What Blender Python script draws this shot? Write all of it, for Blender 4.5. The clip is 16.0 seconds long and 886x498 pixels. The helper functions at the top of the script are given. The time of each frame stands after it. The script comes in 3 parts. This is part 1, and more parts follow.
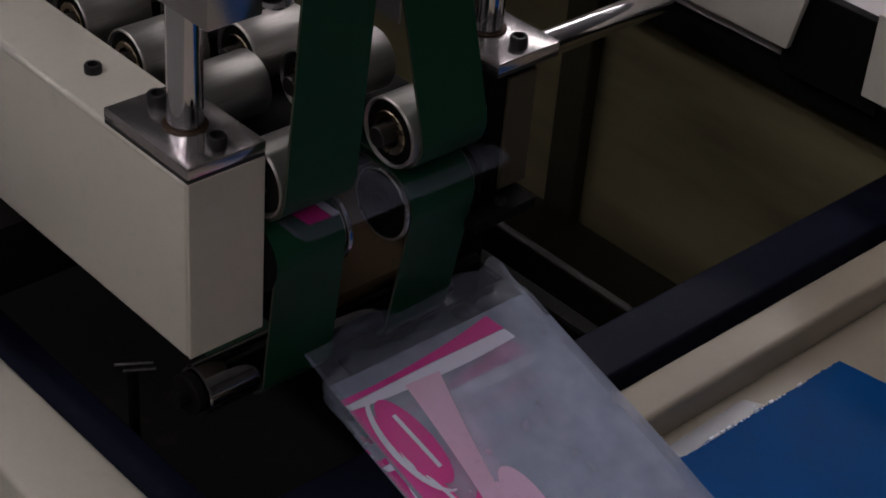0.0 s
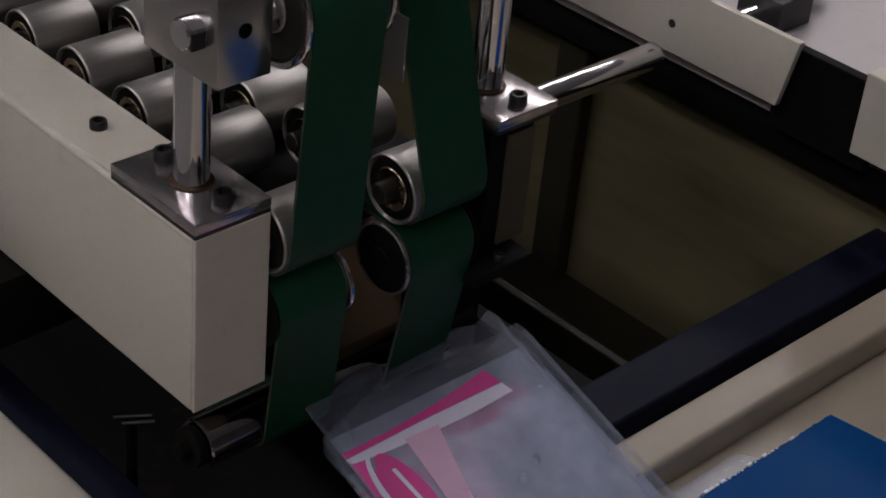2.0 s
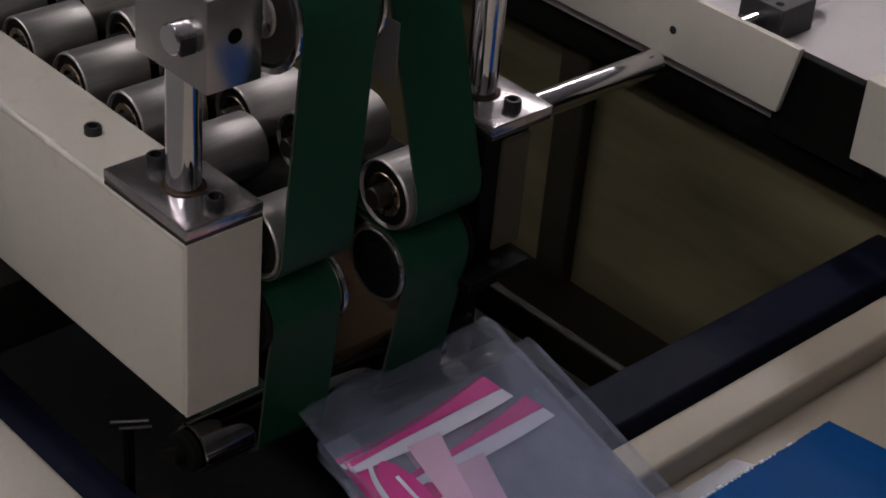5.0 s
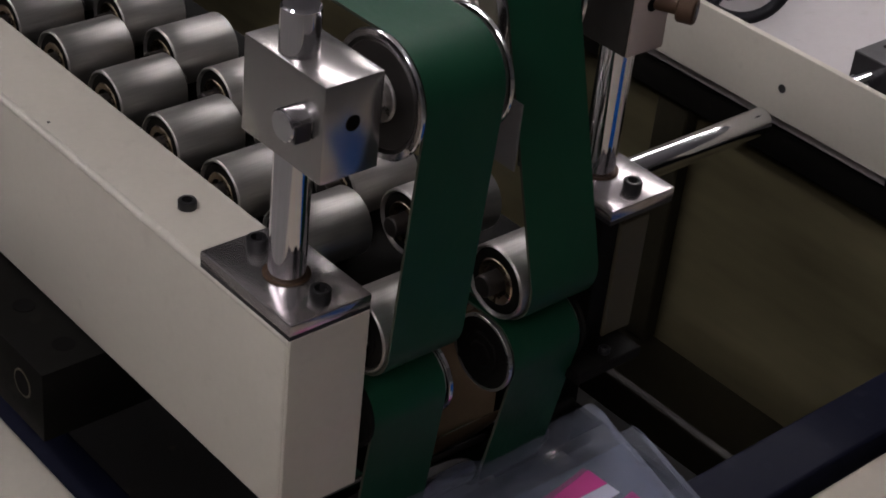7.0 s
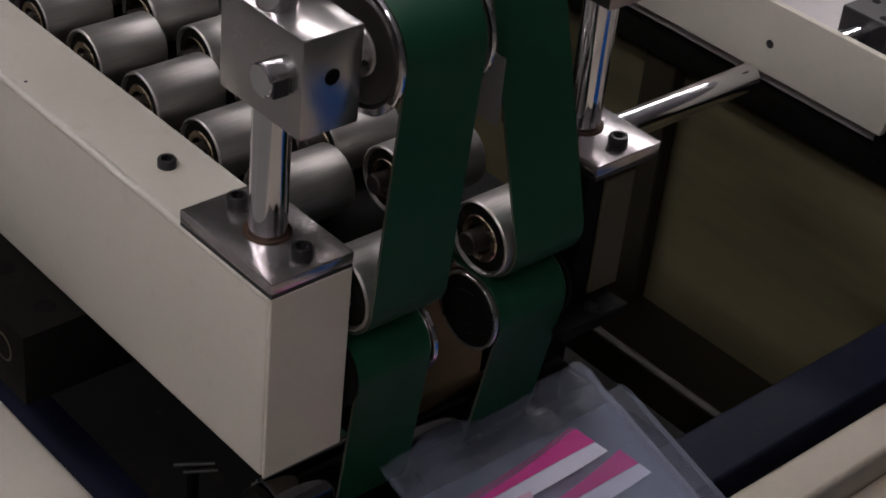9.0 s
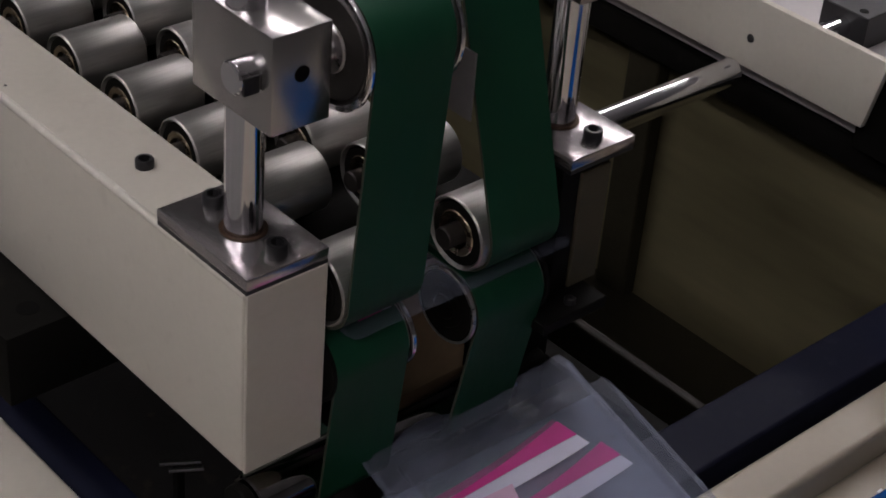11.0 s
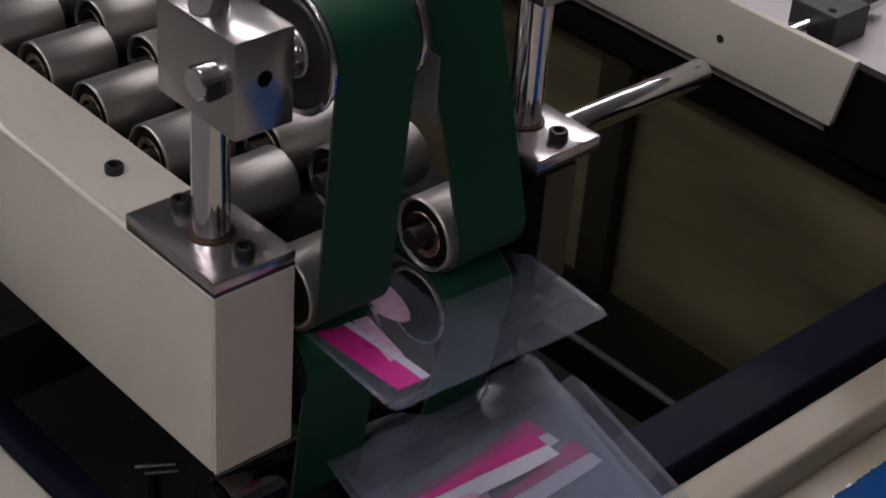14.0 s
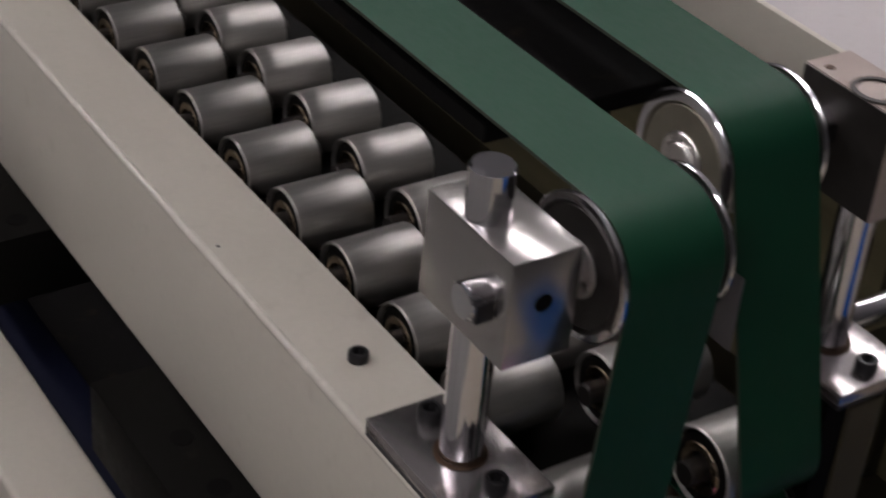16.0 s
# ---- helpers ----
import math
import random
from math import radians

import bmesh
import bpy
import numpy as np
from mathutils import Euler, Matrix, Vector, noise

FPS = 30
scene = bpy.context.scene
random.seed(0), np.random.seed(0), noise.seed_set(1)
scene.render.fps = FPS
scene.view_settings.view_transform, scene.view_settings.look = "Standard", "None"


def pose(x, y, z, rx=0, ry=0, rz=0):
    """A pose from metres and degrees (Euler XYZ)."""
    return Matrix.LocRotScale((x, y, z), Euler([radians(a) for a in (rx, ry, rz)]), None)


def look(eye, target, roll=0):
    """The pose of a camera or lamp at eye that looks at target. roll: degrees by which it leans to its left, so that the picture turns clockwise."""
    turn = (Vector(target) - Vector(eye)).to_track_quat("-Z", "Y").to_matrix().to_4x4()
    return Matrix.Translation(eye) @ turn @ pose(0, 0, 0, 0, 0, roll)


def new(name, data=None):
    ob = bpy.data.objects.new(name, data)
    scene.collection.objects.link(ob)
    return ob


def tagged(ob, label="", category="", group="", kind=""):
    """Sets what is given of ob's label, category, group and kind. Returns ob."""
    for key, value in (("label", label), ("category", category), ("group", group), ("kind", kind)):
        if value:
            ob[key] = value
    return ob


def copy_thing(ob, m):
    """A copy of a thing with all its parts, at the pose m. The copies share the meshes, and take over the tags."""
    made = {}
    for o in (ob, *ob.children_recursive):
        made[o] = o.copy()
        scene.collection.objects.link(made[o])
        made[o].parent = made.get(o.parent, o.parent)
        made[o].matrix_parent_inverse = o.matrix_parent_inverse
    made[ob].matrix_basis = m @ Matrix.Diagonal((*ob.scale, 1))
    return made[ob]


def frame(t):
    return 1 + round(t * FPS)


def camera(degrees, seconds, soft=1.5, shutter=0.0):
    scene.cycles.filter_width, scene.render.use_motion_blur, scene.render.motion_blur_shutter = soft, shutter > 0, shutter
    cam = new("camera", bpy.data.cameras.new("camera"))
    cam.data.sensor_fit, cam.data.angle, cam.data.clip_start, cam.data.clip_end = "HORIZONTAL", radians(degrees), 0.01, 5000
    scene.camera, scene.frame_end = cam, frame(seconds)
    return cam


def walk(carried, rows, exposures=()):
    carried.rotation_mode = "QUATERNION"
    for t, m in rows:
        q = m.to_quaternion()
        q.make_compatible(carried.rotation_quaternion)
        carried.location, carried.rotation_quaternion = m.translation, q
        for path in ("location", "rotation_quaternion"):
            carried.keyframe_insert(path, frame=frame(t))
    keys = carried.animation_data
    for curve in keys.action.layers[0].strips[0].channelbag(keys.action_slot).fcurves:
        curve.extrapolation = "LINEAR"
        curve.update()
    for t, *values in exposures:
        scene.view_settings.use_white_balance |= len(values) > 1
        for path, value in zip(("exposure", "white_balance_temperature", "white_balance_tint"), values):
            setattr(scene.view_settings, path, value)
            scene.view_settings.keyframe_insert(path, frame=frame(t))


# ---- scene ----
cam = camera(28.23, 16.0, soft=1.75, shutter=0.25)
PATH = [
    (0, (-0.6088, -0.8670, 1.5863), (0.0900, -0.1703, 0.9035), 5.03),
    (0.5, (-0.6199, -0.8547, 1.5805), (0.0943, -0.1555, 0.9163), 4.95),
    (1, (-0.6274, -0.8524, 1.5915), (0.0934, -0.1547, 0.9329), 5.50),
    (1.5, (-0.6325, -0.8490, 1.5858), (0.0954, -0.1507, 0.9358), 5.30),
    (2, (-0.6335, -0.8559, 1.5996), (0.0906, -0.1589, 0.9440), 5.82),
    (2.5, (-0.6336, -0.8597, 1.5959), (0.0913, -0.1604, 0.9436), 5.61),
    (3, (-0.6333, -0.8716, 1.6049), (0.0868, -0.1696, 0.9502), 5.78),
    (5.5, (-0.6163, -0.8732, 1.5983), (0.0960, -0.1573, 0.9503), 5.00),
    (6, (-0.6129, -0.8508, 1.5996), (0.0914, -0.1179, 0.9618), 4.94),
    (6.5, (-0.6045, -0.7993, 1.6115), (0.0964, -0.0676, 0.9685), 5.84),
    (7, (-0.5878, -0.7427, 1.6082), (0.1097, -0.0230, 0.9483), 6.54),
    (7.5, (-0.5790, -0.7238, 1.5981), (0.1141, -0.0165, 0.9203), 6.81),
    (8, (-0.5813, -0.7305, 1.5958), (0.1122, -0.0262, 0.9153), 6.66),
    (8.5, (-0.5795, -0.7346, 1.5955), (0.1152, -0.0309, 0.9157), 6.54),
    (9, (-0.5763, -0.7413, 1.5942), (0.1182, -0.0355, 0.9163), 6.27),
    (11.5, (-0.5668, -0.7683, 1.5955), (0.1254, -0.0573, 0.9209), 5.06),
    (12, (-0.5661, -0.7685, 1.5969), (0.1277, -0.0593, 0.9219), 5.11),
    (12.5, (-0.5665, -0.7740, 1.5991), (0.1282, -0.0651, 0.9247), 4.99),
    (13, (-0.5646, -0.7765, 1.5997), (0.1314, -0.0684, 0.9258), 4.97),
    (13.5, (-0.5637, -0.7811, 1.6013), (0.1328, -0.0730, 0.9279), 4.83),
    (14, (-0.5629, -0.7893, 1.6039), (0.1332, -0.0800, 0.9313), 4.65),
    (14.5, (-0.5603, -0.7989, 1.6055), (0.1341, -0.0869, 0.9340), 4.37),
    (15, (-0.5530, -0.7988, 1.6034), (0.1401, -0.0793, 0.9386), 4.08),
    (15.5, (-0.5346, -0.7368, 1.6021), (0.1334, 0.0188, 0.9519), 4.42),
    (15.7, (-0.5071, -0.6864, 1.6045), (0.1346, 0.0906, 0.9530), 4.92),
    (16, (-0.4672, -0.6096, 1.6074), (0.1163, 0.2046, 0.9465), 5.65),
]
walk(cam, [(t, look(eye, target, roll)) for t, eye, target, roll in PATH],
     [(0, -0.45), (1, -0.35), (2.5, -0.15), (5.5, -0.1), (7, 0.05), (12, 0.05), (16, 0.05)])

# ---- world and lamps ----
world = bpy.data.worlds.new("hall_air")
scene.world = world
world.use_nodes = True
world.node_tree.nodes["Background"].inputs[0].default_value = (0.62, 0.60, 0.66, 1)
world.node_tree.nodes["Background"].inputs[1].default_value = 0.004
scene.view_settings.exposure = 0.0


# ---- materials ----
def mat(name, base, rough=0.5, metal=0.0, var=0.08, scale=6.0, fine=120.0, bump=0.05, stretch=(1, 1, 1), spots=0.0, spot_colour=(0.05, 0.04, 0.03), coat=0.0, rough_var=0.12, spec=0.5):
    m = bpy.data.materials.new(name)
    m.use_nodes = True
    nt = m.node_tree
    n, l = nt.nodes, nt.links
    b = n["Principled BSDF"]
    tc = n.new("ShaderNodeTexCoord")
    mp = n.new("ShaderNodeMapping")
    mp.inputs["Scale"].default_value = stretch
    l.new(tc.outputs["Object"], mp.inputs["Vector"])
    big = n.new("ShaderNodeTexNoise")
    big.inputs["Scale"].default_value, big.inputs["Detail"].default_value = scale, 5
    l.new(mp.outputs[0], big.inputs["Vector"])
    small = n.new("ShaderNodeTexNoise")
    small.inputs["Scale"].default_value, small.inputs["Detail"].default_value = fine, 3
    l.new(mp.outputs[0], small.inputs["Vector"])
    add = n.new("ShaderNodeMath")
    add.operation = "MULTIPLY_ADD"
    l.new(small.outputs[0], add.inputs[0])
    add.inputs[1].default_value = 0.5
    l.new(big.outputs[0], add.inputs[2])
    rng = n.new("ShaderNodeMapRange")
    rng.inputs[1].default_value, rng.inputs[2].default_value = 0.45, 1.05
    rng.inputs[3].default_value, rng.inputs[4].default_value = 1 - var, 1 + var
    l.new(add.outputs[0], rng.inputs[0])
    mul = n.new("ShaderNodeVectorMath")
    mul.operation = "SCALE"
    mul.inputs[0].default_value = base
    l.new(rng.outputs[0], mul.inputs["Scale"])
    colour = mul.outputs[0]
    if spots > 0:
        sp = n.new("ShaderNodeTexNoise")
        sp.inputs["Scale"].default_value, sp.inputs["Detail"].default_value = 38, 6
        l.new(mp.outputs[0], sp.inputs["Vector"])
        ramp = n.new("ShaderNodeMapRange")
        ramp.inputs[1].default_value, ramp.inputs[2].default_value = 0.62, 0.72
        ramp.inputs[3].default_value, ramp.inputs[4].default_value = 0, spots
        l.new(sp.outputs[0], ramp.inputs[0])
        mx = n.new("ShaderNodeMixRGB")
        mx.inputs[2].default_value = (*spot_colour, 1)
        l.new(ramp.outputs[0], mx.inputs[0])
        l.new(colour, mx.inputs[1])
        colour = mx.outputs[0]
    l.new(colour, b.inputs["Base Color"])
    rr = n.new("ShaderNodeMapRange")
    rr.inputs[1].default_value, rr.inputs[2].default_value = 0.45, 1.05
    rr.inputs[3].default_value, rr.inputs[4].default_value = max(0.02, rough - rough_var), min(1, rough + rough_var)
    l.new(add.outputs[0], rr.inputs[0])
    l.new(rr.outputs[0], b.inputs["Roughness"])
    b.inputs["Metallic"].default_value = metal
    b.inputs["Coat Weight"].default_value = coat
    b.inputs["Specular IOR Level"].default_value = spec
    bp = n.new("ShaderNodeBump")
    bp.inputs["Strength"].default_value, bp.inputs["Distance"].default_value = bump, 0.002
    l.new(add.outputs[0], bp.inputs["Height"])
    l.new(bp.outputs[0], b.inputs["Normal"])
    return m


def film_mat(name, haze, gloss, crinkle=0.10):
    """Clear plastic film: mostly see-through, a little milky, glossy."""
    m = bpy.data.materials.new(name)
    m.use_nodes = True
    nt = m.node_tree
    n, l = nt.nodes, nt.links
    n.remove(n["Principled BSDF"])
    out = n["Material Output"]
    tr = n.new("ShaderNodeBsdfTransparent")
    tr.inputs[0].default_value = (0.97, 0.97, 0.98, 1)
    df = n.new("ShaderNodeBsdfDiffuse")
    df.inputs[0].default_value = (0.60, 0.66, 0.88, 1)
    gl = n.new("ShaderNodeBsdfGlossy")
    gl.inputs["Roughness"].default_value = 0.2
    tc = n.new("ShaderNodeTexCoord")
    nz = n.new("ShaderNodeTexNoise")
    nz.inputs["Scale"].default_value, nz.inputs["Detail"].default_value = 30, 3
    l.new(tc.outputs["Object"], nz.inputs["Vector"])
    rg = n.new("ShaderNodeMapRange")
    rg.inputs[1].default_value, rg.inputs[2].default_value = 0.3, 0.75
    rg.inputs[3].default_value, rg.inputs[4].default_value = haze * 0.82, haze * 1.2
    l.new(nz.outputs[0], rg.inputs[0])
    bp = n.new("ShaderNodeBump")
    bp.inputs["Strength"].default_value, bp.inputs["Distance"].default_value = crinkle, 0.003
    l.new(nz.outputs[0], bp.inputs["Height"])
    l.new(bp.outputs[0], gl.inputs["Normal"])
    m1 = n.new("ShaderNodeMixShader")
    l.new(rg.outputs[0], m1.inputs[0])
    l.new(tr.outputs[0], m1.inputs[1])
    l.new(df.outputs[0], m1.inputs[2])
    fr = n.new("ShaderNodeFresnel")
    fr.inputs[0].default_value = 1.45
    fm = n.new("ShaderNodeMath")
    fm.operation = "MULTIPLY"
    fm.inputs[1].default_value = gloss
    l.new(fr.outputs[0], fm.inputs[0])
    m2 = n.new("ShaderNodeMixShader")
    l.new(fm.outputs[0], m2.inputs[0])
    l.new(m1.outputs[0], m2.inputs[1])
    l.new(gl.outputs[0], m2.inputs[2])
    l.new(m2.outputs[0], out.inputs[0])
    return m


CREAM = mat("cream_paint", (0.58, 0.54, 0.47), 0.52, var=0.06, scale=4, fine=160, bump=0.04, spots=0.16, spot_colour=(0.36, 0.32, 0.26))
# Lighter and glossier than the beam, to draw its edge highlight.
GLOSS_EDGE = mat("glossy_cream_highlight", (0.66, 0.62, 0.55), 0.22, coat=0.6, var=0.08, scale=20)
BRONZE = mat("bronze_bearing", (0.46, 0.37, 0.27), 0.25, 1.0, var=0.2)
# Tan cover paint, darkened for the shade lying on the covers.
COVER = mat("shaded_tan_paint", (0.34, 0.295, 0.235), 0.42, var=0.06, scale=4, bump=0.05, spots=0.12, spot_colour=(0.26, 0.22, 0.17))
CEIL = mat("white_ceiling_paint", (0.7, 0.69, 0.72), 0.9, var=0.08, scale=0.6, fine=6)
PANEL = mat("pale_panel_paint", (0.50, 0.47, 0.475), 0.45, var=0.07, scale=3, spots=0.15, spot_colour=(0.3, 0.27, 0.25))
CHROME = mat("polished_chrome", (0.74, 0.73, 0.76), 0.10, 1.0, var=0.05, rough_var=0.05, bump=0.01)
PLATE = mat("ground_chrome_plate", (0.56, 0.52, 0.525), 0.22, 0.9, var=0.10, scale=9, fine=140, rough_var=0.08, bump=0.03, spots=0.25, spot_colour=(0.30, 0.24, 0.22))
DIM_CHROME = mat("dark_chrome", (0.34, 0.33, 0.33), 0.06, 1.0, var=0.2, rough_var=0.03, bump=0.02)
WORN = mat("chipped_pale_paint", (0.42, 0.345, 0.31), 0.45, var=0.12, spots=0.6, spot_colour=(0.20, 0.10, 0.06))
STEEL = mat("brushed_steel", (0.56, 0.54, 0.53), 0.33, 1.0, var=0.12, scale=8, fine=60, stretch=(1, 14, 14), bump=0.05)
ROLLER = mat("worn_aluminium", (0.44, 0.425, 0.405), 0.41, 0.9, var=0.20, scale=14, fine=90, stretch=(0.6, 10, 10), bump=0.05, spots=0.3, spot_colour=(0.28, 0.26, 0.24))
BLOCK = mat("milled_aluminium", (0.47, 0.45, 0.44), 0.22, 0.9, var=0.06, scale=5, fine=140, stretch=(3, 3, 1), bump=0.003, rough_var=0.04)
BLACK = mat("black_oxide_steel", (0.025, 0.024, 0.026), 0.4, 0.3, var=0.2)
# Dark steel with the shade of the recesses put into its base colour.
DARK = mat("shade_black_steel", (0.006, 0.0056, 0.005), 0.6, 0.0, spec=0.07, var=0.25, spots=0.3, spot_colour=(0.03, 0.025, 0.02))
# Near black: the deep shade inside the machine is put into this colour.
PIT = mat("shade_black_interior", (0.0035, 0.0032, 0.0032), 0.85, spec=0.1, var=0.3, spots=0.2, spot_colour=(0.05, 0.035, 0.02))
BELT = mat("green_rubber_belt", (0.0065, 0.054, 0.027), 0.50, spec=0.22, var=0.10, scale=5, fine=240, bump=0.05, stretch=(1, 0.4, 0.4), spots=0.05, spot_colour=(0.06, 0.15, 0.1))
BELT_EDGE = mat("belt_fabric_edge", (0.035, 0.042, 0.028), 0.8, var=0.2)
NAVY = mat("navy_paint", (0.0055, 0.0068, 0.019), 0.6, spec=0.12, var=0.15, scale=5, spots=0.25, spot_colour=(0.03, 0.035, 0.05))
# Darker copy of the olive sheet, with the pit's shade in its colour.
DIM_OLIVE = mat("shaded_olive_metal", (0.028, 0.024, 0.015), 0.6, 0.0, spec=0.2, var=0.4, scale=4, spots=0.3, spot_colour=(0.012, 0.010, 0.008))
# Strong stretched noise paints soft reflection bands into the olive.
OLIVE = mat("olive_reflection_streaks", (0.145, 0.125, 0.072), 0.42, 0.25, var=0.85, scale=2.4, fine=7, bump=0.03, stretch=(2, 0.45, 2.6))
# Tan edge brought down to near black for the shade around it.
STRIP = mat("shaded_tan_edge", (0.010, 0.008, 0.005), 0.55, spec=0.2, var=0.3, scale=9)
DISC = mat("dull_cast_disc", (0.17, 0.155, 0.12), 0.42, 0.5, var=0.18, scale=20)
GREY = mat("dim_grey_sheet", (0.16, 0.15, 0.155), 0.55, var=0.15)
BROWN = mat("brown_board", (0.27, 0.180, 0.108), 0.6, var=0.2)
BLUE = mat("blue_plastic_sheet", (0.001, 0.060, 0.225), 0.6, spec=0.08, var=0.12, scale=9, bump=0.1)
LINT = mat("white_lint", (0.75, 0.78, 0.85), 0.8)
RUST = mat("rusty_ring", (0.075, 0.042, 0.025), 0.6, 0.5, var=0.3)
RUBBER = mat("black_hose_rubber", (0.010, 0.010, 0.014), 0.55, spec=0.25, var=0.1)
DIM_METAL = mat("dark_flange", (0.035, 0.031, 0.029), 0.45, 0.5, var=0.3)
FILM = film_mat("clear_plastic_film", 0.13, 0.5)
FILM_EDGE = film_mat("crinkled_clear_film", 0.10, 0.9, 0.8)
SEAL = film_mat("sealed_film_edge", 0.16, 0.8, 0.4)
MAGENTA = mat("magenta_ink", (0.66, 0.030, 0.30), 0.3, var=0.06)
PINK = mat("light_pink_ink", (0.70, 0.46, 0.66), 0.3, var=0.05)
WHITE = mat("white_ink", (0.70, 0.70, 0.86), 0.3, var=0.04)
CONCRETE = mat("grey_concrete", (0.20, 0.19, 0.18), 0.7, var=0.2, scale=2, fine=30)
HALL = mat("hall_wall_paint", (0.24, 0.235, 0.24), 0.8, var=0.1, scale=1)
LAMP = bpy.data.materials.new("tube_glow")
LAMP.use_nodes = True
LAMP.node_tree.nodes["Principled BSDF"].inputs["Emission Color"].default_value = (1.0, 0.95, 0.97, 1)
LAMP.node_tree.nodes["Principled BSDF"].inputs["Emission Strength"].default_value = 27.0


# ---- mesh helpers ----
def part(name, bm, material, parent=None, label="", smooth=None):
    me = bpy.data.meshes.new(name)
    if smooth is not None:
        for f in bm.faces:
            f.smooth = True
        for e in bm.edges:
            e.smooth = not (len(e.link_faces) == 2 and e.calc_face_angle(0) > radians(smooth))
    bm.to_mesh(me)
    bm.free()
    me.materials.append(material)
    ob = new(name, me)
    if parent is not None:
        ob.parent = parent
    if label:
        ob["label"] = label
    return ob


def thing(name, m, label, category, group="", kind=""):
    ob = new(name)
    ob.empty_display_size = 0.05
    ob.matrix_basis = m
    return tagged(ob, label, category, group, kind)


def box(lo, hi, bevel=0.0, seg=2, bm=None):
    b = bm or bmesh.new()
    made = bmesh.ops.create_cube(b, size=1)["verts"]
    for v in made:
        v.co = Vector([lo[i] + (v.co[i] + 0.5) * (hi[i] - lo[i]) for i in range(3)])
    if bevel:
        es = list({e for v in made for e in v.link_edges})
        bmesh.ops.bevel(b, geom=es, offset=bevel, segments=seg, profile=0.5, affect="EDGES")
    return b


AX = {"x": Matrix.Rotation(radians(90), 4, "Y"), "y": Matrix.Rotation(radians(-90), 4, "X"), "z": Matrix.Identity(4)}


def lathe(profile, axis="x", at=(0, 0, 0), n=40, bm=None):
    """A turned body: profile of (place along the axis, radius)."""
    b = bm or bmesh.new()
    m = Matrix.Translation(at) @ AX[axis]
    rings = []
    for a, r in profile:
        if r <= 0:
            rings.append([b.verts.new(m @ Vector((0, 0, a)))])
        else:
            rings.append([b.verts.new(m @ Vector((r * math.cos(2 * math.pi * i / n), r * math.sin(2 * math.pi * i / n), a))) for i in range(n)])
    for p, q in zip(rings, rings[1:]):
        for i in range(n):
            j = (i + 1) % n
            if len(p) == 1 and len(q) == 1:
                continue
            if len(p) == 1:
                b.faces.new((p[0], q[j], q[i]))
            elif len(q) == 1:
                b.faces.new((p[i], p[j], q[0]))
            else:
                b.faces.new((p[i], p[j], q[j], q[i]))
    bmesh.ops.recalc_face_normals(b, faces=b.faces[:])
    return b


def rod(axis, at, a0, a1, r, chamfer=0.001, n=36):
    return lathe([(a0, 0), (a0, r - chamfer), (a0 + chamfer, r), (a1 - chamfer, r), (a1, r - chamfer), (a1, 0)], axis, at, n)


def ring(axis, at, a0, a1, r_in, r_out, n=40):
    c = (r_out - r_in) * 0.15
    return lathe([(a0, r_in), (a0, r_out - c), (a0 + c, r_out), (a1 - c, r_out), (a1, r_out - c), (a1, r_in), (a0, r_in)], axis, at, n)


def socket_bolt(at, r=0.0075, h=0.009, axis="z", parent=None, name="bolt", label="black socket-head bolt"):
    """A socket-head cap screw with its hexagonal recess."""
    b = lathe([(0, 0), (0, r), (h - 0.001, r), (h, r - 0.0008), (h, r * 0.6)], axis, at, 28)
    hexa = lathe([(h, r * 0.6), (h * 0.4, r * 0.52), (h * 0.4, 0)], axis, at, 6)
    me = bpy.data.meshes.new("tmp")
    hexa.to_mesh(me)
    hexa.free()
    b.from_mesh(me)
    bpy.data.meshes.remove(me)
    return part(name, b, BLACK, parent, label, 40)


def tube(points, r, n=10):
    b = bmesh.new()
    prev = None
    pts = [Vector(p) for p in points]
    for i, p in enumerate(pts):
        d = (pts[min(i + 1, len(pts) - 1)] - pts[max(i - 1, 0)]).normalized()
        s = d.cross(Vector((0.31, 0.2, 0.93))).normalized()
        u = s.cross(d)
        cur = [b.verts.new(p + r * (math.cos(2 * math.pi * k / n) * s + math.sin(2 * math.pi * k / n) * u)) for k in range(n)]
        if prev:
            for k in range(n):
                b.faces.new((prev[k], prev[(k + 1) % n], cur[(k + 1) % n], cur[k]))
        prev = cur
    return b


def shape(points, z, bm):
    """A flat printed patch from its outline."""
    bm.faces.new([bm.verts.new((x, y, z)) for x, y in points])


# ---- the hall ----
def hall():
    tagged(part("floor", box((-6, -6, -0.1), (7, 8, 0)), CONCRETE), "grey concrete workshop floor", "floor", kind="structure")
    tagged(part("ceiling", box((-6, -6, 4.2), (7, 8, 4.3)), CEIL), "pale painted workshop ceiling", "ceiling", kind="structure")
    for name, lo, hi in (("wall_north", (-6, 8, 0), (7, 8.2, 4.2)), ("wall_south", (-6, -6.2, 0), (7, -6, 4.2)), ("wall_east", (7, -6, 0), (7.2, 8, 4.2)), ("wall_west", (-6.2, -6, 0), (-6, 8, 4.2))):
        tagged(part(name, box(lo, hi), HALL), "grey painted workshop wall", "wall", kind="structure")


